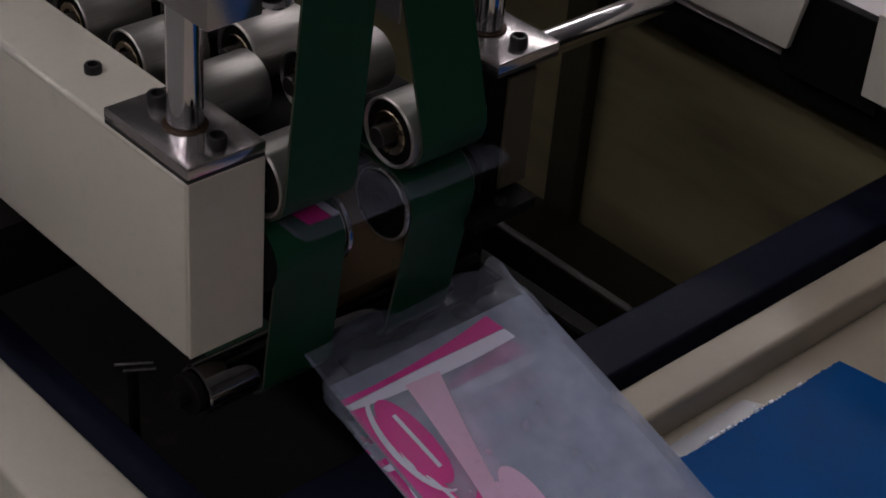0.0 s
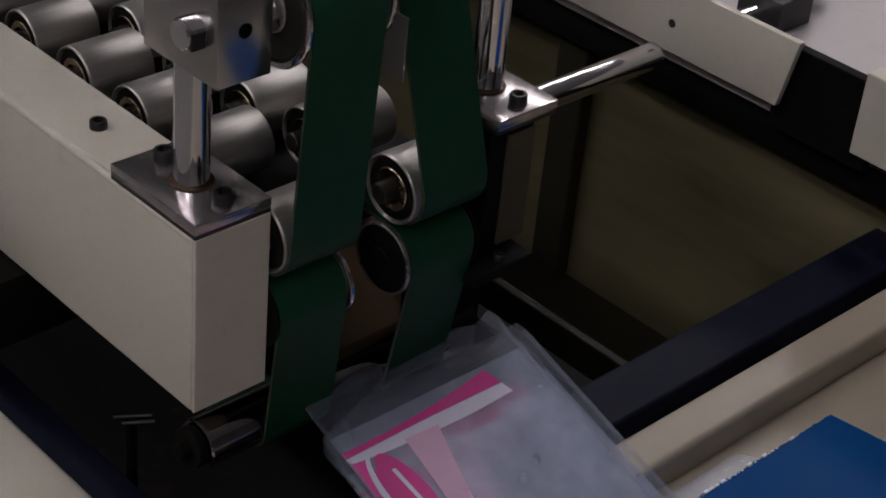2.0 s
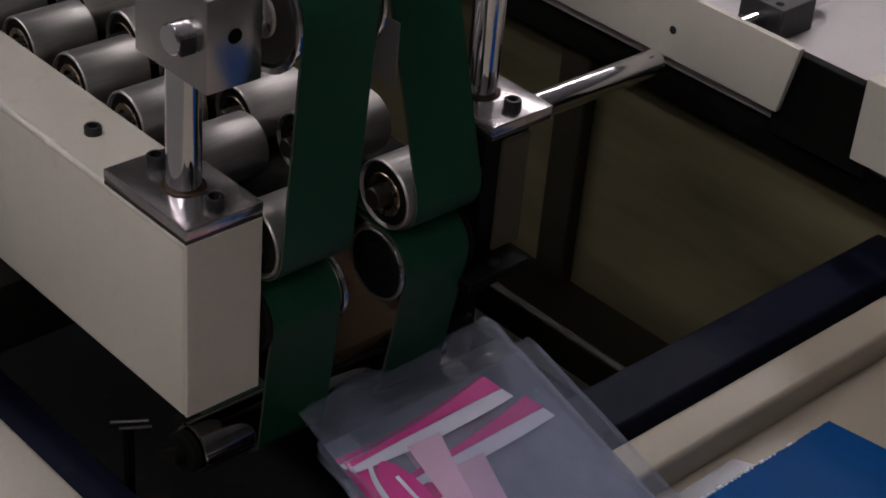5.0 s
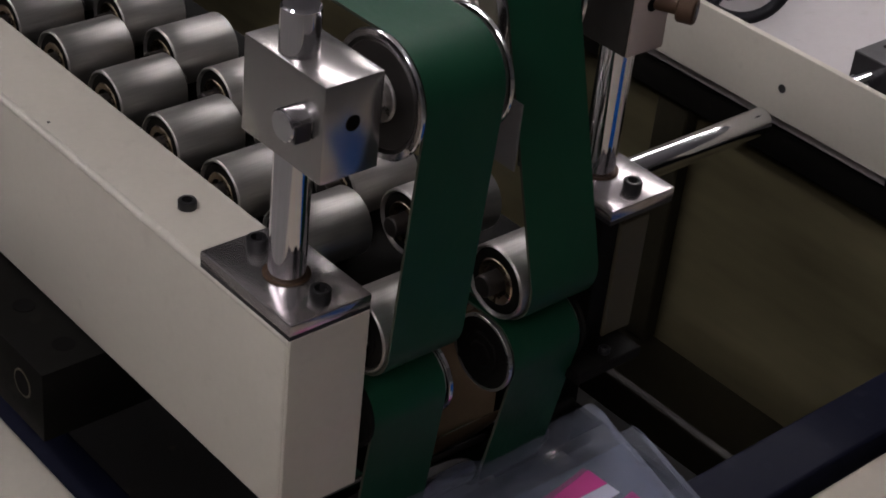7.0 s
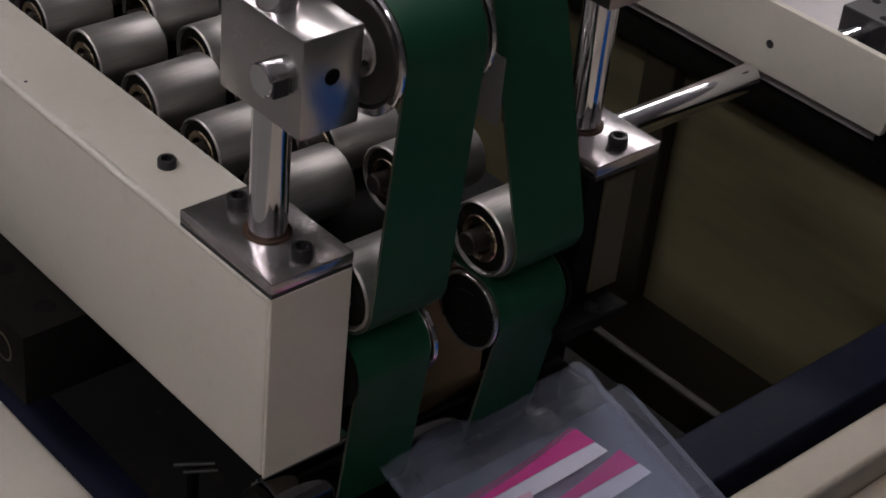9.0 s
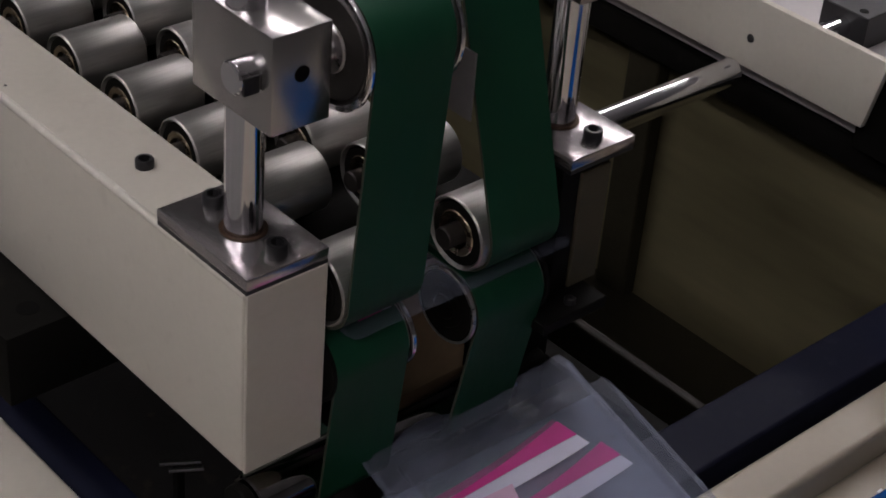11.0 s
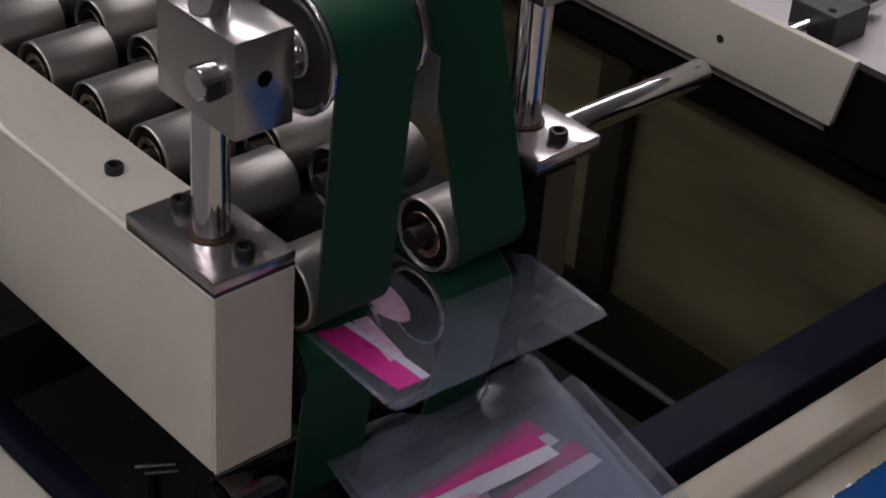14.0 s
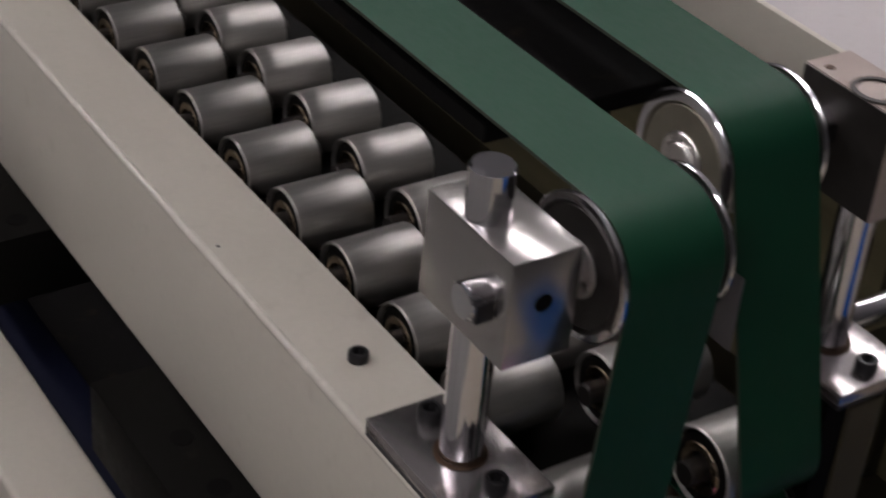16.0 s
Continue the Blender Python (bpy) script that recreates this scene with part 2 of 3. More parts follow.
def ceiling_lamp(m):
    t = thing("ceiling_lamp", m, "long white fluorescent tube fixture under the ceiling", "ceiling lamp", "tube lamps")
    part("hanger", box((-0.01, -0.9, 0.09), (0.01, -0.88, 1.1)), PANEL, t)
    part("hanger", box((-0.01, 0.88, 0.09), (0.01, 0.9, 1.1)), PANEL, t)
    part("housing", box((-0.12, -1.5, 0.03), (0.12, 1.5, 0.09), 0.01), PANEL, t)
    for x in (-0.06, 0.06):
        part("tube", rod("y", (x, 0, 0), -1.45, 1.45, 0.022, n=12), LAMP, t, "glowing fluorescent tube", 40)
    return t


hall()
first = ceiling_lamp(pose(-1.3, 1.6, 3.1))
for x, y in ((1.3, 1.6), (-2.1, -1.6), (3.6, 1.6)):
    copy_thing(first, pose(x, y, 3.1))

# ---- the machine frame ----
ZT = 0.90       # top of the side beam
PITCH = 0.083


def side_beam():
    t = thing("side_beam", pose(0, 0, 0), "cream-painted rectangular side beam with bolts on top", "machine beam")
    part("body", box((0, 0.0034, 0.741), (0.07, 2.6, ZT), 0.0028, 3), CREAM, t, smooth=50)
    # Added rod that makes the bright highlight along the beam's corner.
    part("corner_edge", rod("y", (0.0034, 0, ZT - 0.0034), 0.003, 2.6, 0.0038, 0.0003, 20), GLOSS_EDGE, t, "added glossy rod for the corner's highlight", 60)
    part("end_cap", box((0.0004, 0, 0.7414), (0.0696, 0.0030, ZT - 0.0004), 0.0008, 1), CREAM, t, "cream welded end plate")
    socket_bolt((0.035, 0.1747, ZT - 0.001), 0.0072, 0.008, parent=t)
    for x, y in ((0.012, 0.335), (0.014, 0.80)):
        part("drill_mark", rod("z", (x, y, ZT - 0.002), 0, 0.0025, 0.0014, 0.0003, 10), BLACK, t)
    return t


def post_stand(name, x0, top, label):
    """Chrome post on a bolted plate, which carries a pulley block. x0: the plate's edge."""
    w, d = 0.07, 0.107
    t = thing(name, pose(x0, 0, ZT), label, "machine post", "posts of the belt pulleys")
    part("gasket", box((0.0006, 0.0006, -0.001), (w - 0.0006, d - 0.0006, 0.0026)), BLACK, t)
    part("base_plate", box((0, 0, 0.0026), (w, d, 0.0125), 0.0014, 2), PLATE, t, "polished chrome base plate", 40)
    socket_bolt((w / 2, 0.0878, 0.0125), 0.0078, 0.010, parent=t)
    socket_bolt((w / 2, 0.0140, 0.0125), 0.0078, 0.010, parent=t)
    part("post", rod("z", (w / 2, 0.052, 0), 0.0125, top, 0.0137, 0.0015), CHROME, t, "round chrome-plated post", 40)
    part("weld_ring", ring("z", (w / 2, 0.052, 0), 0.0125, 0.0140, 0.014, 0.0172, 28), RUST, t, "rusty ring at the foot of the post", 40)
    return t


side_beam()


def pulley_block(stand, lo, hi, axle_y, axle_z, tip, surface=None):
    """Milled block clamped on the post, with the pulley's axle through it."""
    b = box(lo, hi, 0.0012, 2)
    blk = part("block", b, surface or BLOCK, stand, "chipped pale clamp block" if surface else "milled aluminium clamp block", 40)
    part("axle", rod("x", (0, axle_y, axle_z), tip, hi[0] + 0.014, 0.0115, 0.0012), CHROME, stand, "chrome axle end with a flat", 40)
    part("axle_flat", box((tip + 0.002, axle_y - 0.0125, axle_z - 0.009), (lo[0] - 0.001, axle_y - 0.009, axle_z + 0.004), 0.0008), BLACK, stand)
    xm = (lo[0] + hi[0]) / 2
    part("screw_hole", ring("y", (xm, lo[1] - 0.0006, lo[2] + 0.04), 0, 0.002, 0.0050, 0.0058, 20), DARK, blk, "dark tapped hole", 40)
    part("hole_core", rod("y", (xm, lo[1] - 0.0004, lo[2] + 0.04), 0, 0.0014, 0.0052, 0.0003, 18), PIT, blk)
    return blk


left = post_stand("post_stand", 0.0, 0.219, "chrome post with a milled pulley block, bolted on the cream beam")
pulley_block(left, (0.0192, 0.003, 0.114), (0.067, 0.090, 0.1856), 0.026, 0.152, 0.004)
right = post_stand("post_stand", 0.295, 0.2020, "chrome post with a worn pulley block on a polished plate")
right.location = (0.295, -0.011, ZT - 0.004)
worn = pulley_block(right, (0.021, 0.030, 0.124), (0.060, 0.112, 0.203), 0.086, 0.172, -0.008, WORN)
# Thin dark skin: the shade beside the pulley, painted on the block's side.
part("shaded_side", box((0.0192, 0.031, 0.125), (0.0206, 0.111, 0.202), 0.0003, 1), DIM_METAL, worn, "side of the block, coloured dark for shade")
part("top_ring", ring("z", (0.035, 0.060, 0.203), 0.0002, 0.0016, 0.014, 0.0185, 30), DIM_METAL, right, "polished ring round the post's top", 40)
for x, y in ((0.026, 0.040), (0.030, 0.047), (0.029, 0.098)):
    part("chip", rod("z", (x, y, 0.2028), 0, 0.0006, 0.0035, 0.0002, 9), RUST, worn)
SCREW = Vector((0.46, -0.888, 0.0))
screw_foot = Vector((0.038, 0.047, 0.164))


def along(m0, length, radius, chamfer, n):
    """A turned pin from a point along the clamp screw's line."""
    b = rod("z", (0, 0, 0), 0, length, radius, chamfer, n)
    bmesh.ops.transform(b, matrix=Matrix.Translation(screw_foot + SCREW * m0) @ SCREW.to_track_quat("Z", "Y").to_matrix().to_4x4(), verts=b.verts[:])
    return b


part("clamp_screw", along(0.0, 0.034, 0.0058, 0.001, 20), RUST, right, "rusty clamp screw", 40)
screw_head = part("screw_head", along(0.034, 0.014, 0.0105, 0.0015, 24), RUST, right, "rusty socket head of the clamp screw", 40)
part("socket", along(0.0476, 0.0008, 0.0052, 0.0001, 6), BLACK, screw_head, "dark hexagon socket")


SMOKE = mat("lighter_brown", (0.070, 0.060, 0.038), 0.5, spec=0.25, var=0.2)


def leg_bracket():
    t = thing("leg_bracket", pose(0, 0, 0), "dark brown steel box bracket below the polished plate", "machine bracket")
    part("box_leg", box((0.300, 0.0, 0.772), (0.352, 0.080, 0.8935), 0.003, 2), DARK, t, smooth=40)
    # Lighter plate on the dark leg: the light on its front, as colour.
    part("face_plate", box((0.318, -0.0035, 0.776), (0.350, 0.0005, 0.885), 0.001, 1), SMOKE, t, "lit face of the leg, in a lighter brown")
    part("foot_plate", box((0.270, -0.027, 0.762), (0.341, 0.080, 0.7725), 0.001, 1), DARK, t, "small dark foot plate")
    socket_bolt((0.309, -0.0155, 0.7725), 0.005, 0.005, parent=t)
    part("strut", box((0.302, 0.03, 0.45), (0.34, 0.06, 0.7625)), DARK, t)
    return t


leg_bracket()


# ---- pulleys, rollers and belts ----
def pulley(name, x0, x1, y, z, r, flange, label, group, dull=(), disc=None, lip=0.88, rim=None):
    t = thing(name, pose(0, y, z), label, "pulley", group)
    part("drum", rod("x", (0, 0, 0), x0 + 0.003, x1 - 0.003, r, 0.001), ROLLER, t, smooth=40)
    # dull: parts coloured near black for the shade at the pulley's ends
    for a in (x0, x1 - 0.0035):
        part("flange", ring("x", (0, 0, 0), a, a + 0.0035, flange * lip, flange, 48), DARK if a in dull else (rim or CHROME), t, "" if a in dull else "shiny flange rim", 40)
        out = a - 0.0006 if a == x0 else a + 0.0021
        part("side_disc", ring("x", (0, 0, 0), out + 0.001, out + 0.003, 0.018, flange * (lip + 0.005), 40), disc or (DARK if dull else DIM_METAL), t, "dull cast side disc" if disc else "dark side disc", 40)
        part("bearing", ring("x", (0, 0, 0), out - 0.001, out + 0.003, 0.011, 0.0185, 30), DARK if dull else STEEL, t, "bearing ring", 40)
        part("hub", rod("x", (0, 0, 0), out - 0.002, out + 0.004, 0.0105, 0.001, 24), DARK if dull else DIM_METAL, t, smooth=40)
    return t


def carrier_roller(y, x0, x1, z, r, metal=None, label="worn aluminium conveyor roller with a steel bearing end", group="conveyor rollers"):
    t = thing("conveyor_roller", pose(x0, y, z), label, "roller", group)
    w = x1 - x0
    part("shell", lathe([(0.004, r - 0.004), (0, r - 0.0019), (0, r - 0.0011), (0.0012, r), (w - 0.0018, r), (w, r - 0.0015), (w, r - 0.0035), (w - 0.004, r - 0.004), (0.004, r - 0.004)], "x", (0, 0, 0), 40), ROLLER, t, smooth=40)
    for a in (0.0005, w - 0.0065):
        part("bearing", ring("x", (0, 0, 0), a, a + 0.006, r * 0.42, r * 0.62, 32), metal or BRONZE, t, "bearing ring", 40)
        part("seal", ring("x", (0, 0, 0), a + 0.001, a + 0.004, r * 0.61, r - 0.0035, 32), DARK, t, "near-black end cap")
    part("axle", rod("x", (0, 0, 0), -0.012, w + 0.012, r * 0.30, 0.001, 20), DIM_METAL, t, smooth=40)
    return t


def belt(name, x0, x1, circles, label, group):
    """A closed flat belt round circles in the y-z plane, given anticlockwise as (y, z, radius, sideways shift), seen from -x with y to the left."""
    th = 0.0028
    pts = []
    n = len(circles)
    tang = []
    for i in range(n):
        (y1, z1, r1, _), (y2, z2, r2, _) = circles[i], circles[(i + 1) % n]
        d = Vector((y2 - y1, z2 - z1))
        L = d.length
        base = math.atan2(d.y, d.x)
        off = math.acos(max(-1, min(1, (r1 - r2) / L)))
        tang.append(base - off)
    for i in range(n):
        y, z, r, dx = circles[i]
        a0, a1 = tang[i - 1], tang[i]
        while a1 < a0 - 1e-6:
            a1 += 2 * math.pi
        if a1 - a0 > 1.9 * math.pi:
            a1 = a0
        k = max(2, int((a1 - a0) / 0.10) + 1)
        for j in range(k + 1):
            a = a0 + (a1 - a0) * j / k
            pts.append((y, z, r, a, dx))
    b = bmesh.new()
    rows = []
    for y, z, r, a, dx in pts:
        c, s = math.cos(a), math.sin(a)
        rows.append([b.verts.new((x + dx, y + rr * c, z + rr * s)) for x, rr in ((x0, r + 0.0004), (x1, r + 0.0004), (x1, r + th), (x0, r + th))])
    t = thing(name, pose(0, 0, 0), label, "conveyor belt", group)
    for p, q in zip(rows, rows[1:] + rows[:1]):
        for i in (0, 2):
            b.faces.new((p[i], p[i + 1], q[i + 1], q[i]))
    bmesh.ops.recalc_face_normals(b, faces=b.faces[:])
    part("band", b, BELT, t, smooth=35)
    for x in (x0, x1):
        e = bmesh.new()
        ring_pts = [[e.verts.new((x + dx, y + rr * math.cos(a), z + rr * math.sin(a))) for rr in (r + 0.0004, r + th)] for y, z, r, a, dx in pts]
        for p, q in zip(ring_pts, ring_pts[1:] + ring_pts[:1]):
            e.faces.new((p[0], p[1], q[1], q[0]))
        part("edge", e, BELT_EDGE, t, "frayed fabric edge of the belt")
    return t


YA, ZA = 0.026, 1.052     # upper pulley beside the cream beam
YB, ZB = 0.075, 1.068     # upper pulley beside the bracket
BOT = (0.027, 0.682)      # chrome bottom roller
RL, RN = 0.0300, 0.0285   # nose roller of the upper belts, nose pulley of the lower belts

pulley("belt_pulley", 0.082, 0.163, YA, ZA, 0.040, 0.0455, "flanged upper belt pulley with a chrome rim", "upper pulleys")
shaft_pulley = pulley("belt_pulley", 0.196, 0.277, YB, ZB, 0.040, 0.0455, "flanged upper belt pulley with a dull cast side", "upper pulleys", disc=DISC, lip=0.82)
part("axle", rod("x", (0, 0, 0), 0.1915, 0.1975, 0.0125, 0.001, 28), STEEL, shaft_pulley, "steel pulley axle", 40)

# belt edges, run-off at the nose, upper pulley, upper nose, lower nose
RUNS = (
    (0.088, 0.157, -0.014, (YA, ZA), (0.014, 0.869), (0.0220, 0.797)),
    (0.202, 0.271, 0.002, (YB, ZB), (0.008, 0.870), (0.0130, 0.800)),
)
for x0, x1, off, (yu, zu), low, nip in RUNS:
    near = off < 0
    belt("upper_belt", x0, x1, [(1.9, zu - 0.002, 0.040, 0), (yu, zu, 0.040, 0), (*low, RL, off), (1.9, low[1], RL, off)], "green rubber conveyor belt running round the upper pulley", "green belts")
    belt("lower_belt", x0 + off, x1 + off, [(1.6, nip[1], RN, 0), (*nip, RN, 0), (*BOT, 0.0215, 0), (1.6, 0.690, 0.0215, 0)], "green rubber lower conveyor belt below the nip", "green belts")
    # The near roller's bearing is near black, shade put into its colour.
    carrier_roller(low[0], x0 + off - (0.0025 if near else 0.008), x1 + off + 0.004, low[1], RL, DARK if near else BRONZE, "steel nose roller inside the green upper belt", "nose rollers")
    left_rim, right_rim = x0 + off - (0.0025 if near else 0.006), x1 + off + 0.007
    pulley("nose_pulley", left_rim, right_rim, nip[0], nip[1], RN, 0.032, "dark flanged nose pulley inside the lower belt", "nose pulleys", (left_rim,) if near else (right_rim - 0.0035,), lip=0.93, rim=None if near else STEEL)

for k in range(-1, 13):
    carrier_roller(0.2055 + k * PITCH, 0.085, 0.150, 0.879, 0.0275)
carrier_roller(0.090, 0.173, 0.252, 0.885, 0.0275)
for k in range(0, 13):
    carrier_roller(0.165 + k * PITCH, 0.166, 0.231, 0.879, 0.0275)


# Added sheet that keeps the roller gaps dark and covers what lies below.
tagged(part("roller_gap_sheet", box((0.072, 0.052, 0.8462), (0.290, 1.9, 0.8488), 0.0005, 1), DARK), "added dark sheet that hides the inside between the conveyor rollers", "guide plate")


# Added sheet; its black stands in for the shade between the belts.
tagged(part("belt_shade_sheet", box((0.100, 0.15, 1.062), (0.266, 1.85, 1.076), 0.001, 1), PIT), "added black sheet for the dark gap under the belts", "bed plate")


def side_plate():
    t = thing("side_plate", pose(0.1985, 0, 0), "dim grey side plate of the belt frame between the belts", "side plate")
    part("sheet", box((0, 0.006, 0.966), (0.002, 0.150, 1.0205), 0.0005, 1), GREY, t)
    part("hanger", box((-0.006, 0.1505, 1.000), (0.002, 0.162, 1.0618), 0.0005, 1), DARK, t, "dark hanger under the black sheet")
    return t


side_plate()


def bottom_roller():
    t = thing("bottom_roller", pose(0.0, BOT[0], BOT[1]), "polished chrome roller low under the green belts", "roller")
    part("shell", rod("x", (0, 0, 0), 0.024, 0.285, 0.0215, 0.0015), DIM_CHROME, t, smooth=40)
    part("bearing", ring("x", (0, 0, 0), 0.014, 0.0235, 0.008, 0.018, 28), DARK, t, "dark bearing ring", 40)
    part("axle", rod("x", (0, 0, 0), 0.004, 0.33, 0.0078, 0.001, 20), DARK, t, smooth=40)
    return t


bottom_roller()
tagged(part("backing_board", box((0.150, 0.060, 0.676), (0.272, 0.068, 0.800), 0.001, 1), BROWN), "brown board behind the lower belts", "board")


# ---- tray frame round the delivery ----
ZR = 0.62       # top of the covers round the tray


def tray():
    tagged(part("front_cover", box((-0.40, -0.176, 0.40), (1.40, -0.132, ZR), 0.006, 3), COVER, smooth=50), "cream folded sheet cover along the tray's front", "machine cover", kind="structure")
    tagged(part("side_cover", box((-0.112, -0.1315, 0.40), (-0.037, 2.6, ZR), 0.006, 3), CREAM, smooth=50), "cream folded sheet cover along the tray's side", "machine cover", kind="structure")
    tagged(part("front_bar", box((-0.038, -0.1090, 0.55), (1.25, -0.050, 0.612), 0.004, 2), NAVY, smooth=50), "navy-painted square bar inside the front cover", "frame bar")
    tagged(part("side_bar", box((-0.0355, -0.0495, 0.55), (0.010, 2.6, 0.602), 0.004, 2), NAVY, smooth=50), "navy-painted bar inside the side cover", "frame bar")
    tagged(part("pan", box((-0.088, -0.131, 0.2805), (1.59, 2.6, 0.30)), PIT), "bottom pan of the machine, coloured near black for shade", "pan", kind="structure")
    tagged(part("inner_wall", box((0.875, -0.131, 0.30), (0.89, 2.55, 0.7045)), OLIVE), "olive sheet with painted reflection streaks lining the housing", "machine side", kind="structure")
    # Added bar: its dark colour makes the shade band below the far rail.
    tagged(part("rail_shade_bar", box((0.838, -0.131, 0.662), (0.8745, 2.55, 0.700), 0.003, 2), DARK, smooth=40), "added dark bar for the shade under the far rail", "frame bar", kind="structure")
    tagged(part("bottom_plate", box((0.515, -0.0495, 0.302), (0.8745, 2.5, 0.320), 0.002, 1), DIM_OLIVE), "bottom plate in the tray, olive darkened for shade", "sheet plate", kind="structure")
    tagged(part("back_wall", box((-0.04, 2.55, 0.30), (0.87, 2.6, 0.74)), PIT), "added end of the housing, near black for shade", "machine side", kind="structure")
    tagged(part("wall_post", box((0.852, 0.366, 0.3205), (0.8745, 0.414, 0.6615), 0.002, 1), DIM_OLIVE), "dark upright post on the inner wall", "frame post")
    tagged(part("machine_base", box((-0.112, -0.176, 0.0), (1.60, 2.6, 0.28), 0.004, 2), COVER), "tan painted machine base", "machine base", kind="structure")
    tagged(part("side_skirt", box((-0.112, -0.1315, 0.2805), (-0.09, 2.6, 0.40)), CREAM), "cream machine side sheet", "machine cover", kind="structure")
    tagged(part("pan_edge", box((0.500, -0.0495, 0.40), (0.512, 1.8, 0.575), 0.003, 2), STRIP), "folded edge strip beside the tray, tan darkened for shade", "edge strip")
    tagged(part("pan_bar", box((0.452, -0.0495, 0.40), (0.476, 1.8, 0.562), 0.003, 1), DARK), "dark bar beside the folded strip", "frame bar")
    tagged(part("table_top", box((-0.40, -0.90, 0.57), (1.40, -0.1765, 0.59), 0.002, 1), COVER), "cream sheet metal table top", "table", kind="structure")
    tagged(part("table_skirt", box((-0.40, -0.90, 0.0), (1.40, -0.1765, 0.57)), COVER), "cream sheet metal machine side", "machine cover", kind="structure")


tray()


def blue_sheet():
    t = thing("blue_sheet", pose(0.03, 0.0225, 0.5903), "blue plastic sheet with a frayed cut edge, lying on the table", "plastic sheet")
    b = bmesh.new()
    rng = random.Random(4)
    top, bot = [], []
    outline = [(0.30 + 0.254 * i / 60, -0.232 + rng.uniform(-0.0012, 0.0012)) for i in range(61)] + [(0.652, -0.86), (0.262, -0.86)]
    for x, y in outline:
        top.append(b.verts.new((x, y, 0.004)))
        bot.append(b.verts.new((x, y, 0)))
    b.faces.new(top)
    b.faces.new(bot[::-1])
    for i in range(len(top)):
        j = (i + 1) % len(top)
        b.faces.new((top[i], bot[i], bot[j], top[j]))
    bmesh.ops.recalc_face_normals(b, faces=b.faces[:])
    part("sheet", b, BLUE, t)
    for i in range(26):
        x = 0.36 + 0.14 * rng.random() ** 1.2
        s = rng.uniform(0.0008, 0.0030)
        part("lint", box((x, -0.2335, 0.0041), (x + s * 2, -0.2335 + s, 0.0041 + s * 0.6), 0.0002, 1), LINT, t)
    return t


blue_sheet()


RAIL_CUT = 0.015


def far_rail():
    t = thing("far_rail", pose(0.804, 0, 0), "cream-painted flat side rail with a drilled hole", "machine rail")
    b = box((0, 0.047, 0.732), (0.009, 2.6, 0.812))
    for v in b.verts:
        if v.co.y < 0.1 and v.co.z < 0.75:
            v.co.y += RAIL_CUT        # slanted end
    bmesh.ops.bevel(b, geom=b.edges[:], offset=0.0012, segments=2, profile=0.5, affect="EDGES")
    part("bar", b, CREAM, t, smooth=40)
    part("hole_core", rod("x", (0, 0.2137, 0.7664), -0.0006, 0.001, 0.0048, 0.0002, 18), BLACK, t, "dark drilled hole")
    return t


far_rail()
tagged(part("cover_panel", box((0.832, 0.02, 0.705), (0.85, 2.6, 0.772), 0.002, 1), PANEL), "pale painted machine cover panel behind the rail", "machine panel", kind="structure")
tagged(part("far_cover", box((0.853, -0.4, 0.705), (2.2, 2.6, 0.755), 0.003, 2), PANEL), "pale painted machine housing top", "machine cover", kind="structure")
tagged(part("far_housing", box((0.895, -0.4, 0.30), (2.2, 2.6, 0.7045), 0.004, 2), PANEL), "pale painted machine housing", "machine cover", kind="structure")
tagged(part("housing_base", box((1.61, -0.4, 0.0), (2.2, 2.6, 0.2995)), PANEL), "pale painted housing foot", "machine cover", kind="structure")
tagged(part("rail_stub", box((0.806, -0.30, 0.722), (0.83, -0.036, 0.815), 0.0015, 2), CREAM), "cream rail piece with a slanted end", "machine rail")
tagged(part("rail_joint", box((0.816, -0.05, 0.700), (0.830, 0.075, 0.800), 0.0015, 2), DARK), "dark joining plate between the rails", "joining plate")


def cross_rod():
    t = thing("cross_rod", pose(0.46, 0.223, 0.7265), "polished chrome rod lying across to the far rail", "rod")
    part("bar", rod("x", (0, 0, 0), 0, 0.338, 0.0150, 0.005), CHROME, t, smooth=40)
    return t


cross_rod()


def rail_block():
    t = thing("rail_block", pose(0.90, 0.14, 0.7552), "black clamp block with a chrome rod through it", "clamp block")
    part("body", box((0, 0, 0), (0.06, 0.06, 0.038), 0.001, 1), BLACK, t)
    for x, y in ((0.012, 0.015), (0.038, 0.045)):
        part("screw_hole", rod("z", (x, y, 0.0375), 0, 0.001, 0.005, 0.0002, 14), DARK, t)
    part("rod", rod("x", (0, 0.03, 0.018), -0.06, 0.12, 0.011, 0.001, 24), CHROME, t, smooth=40)
    return t


rail_block()


def beam_bracket(y0, y1):
    t = thing("beam_bracket", pose(0, 0, 0), "dark steel bracket with holes under the cream beam", "bracket", "brackets under the beam")
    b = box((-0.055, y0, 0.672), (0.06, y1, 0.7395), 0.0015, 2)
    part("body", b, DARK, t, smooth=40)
    for y in (y0 + 0.027, y0 + 0.090):
        part("hole_core", rod("z", (-0.020, y, 0.7390), 0, 0.001, 0.0095, 0.0002, 20), PIT, t)
    part("side_hole_core", rod("x", (-0.0556, y0 + 0.032, 0.712), 0, 0.001, 0.0112, 0.0002, 24), PIT, t, "dark bored hole")
    part("side_hole", ring("x", (-0.0555, y0 + 0.032, 0.712), 0, 0.002, 0.011, 0.0130, 24), SMOKE, t, "lighter brown edge of a bored hole")
    return t


beam_bracket(0.2379, 0.42)
beam_bracket(0.636, 0.85)


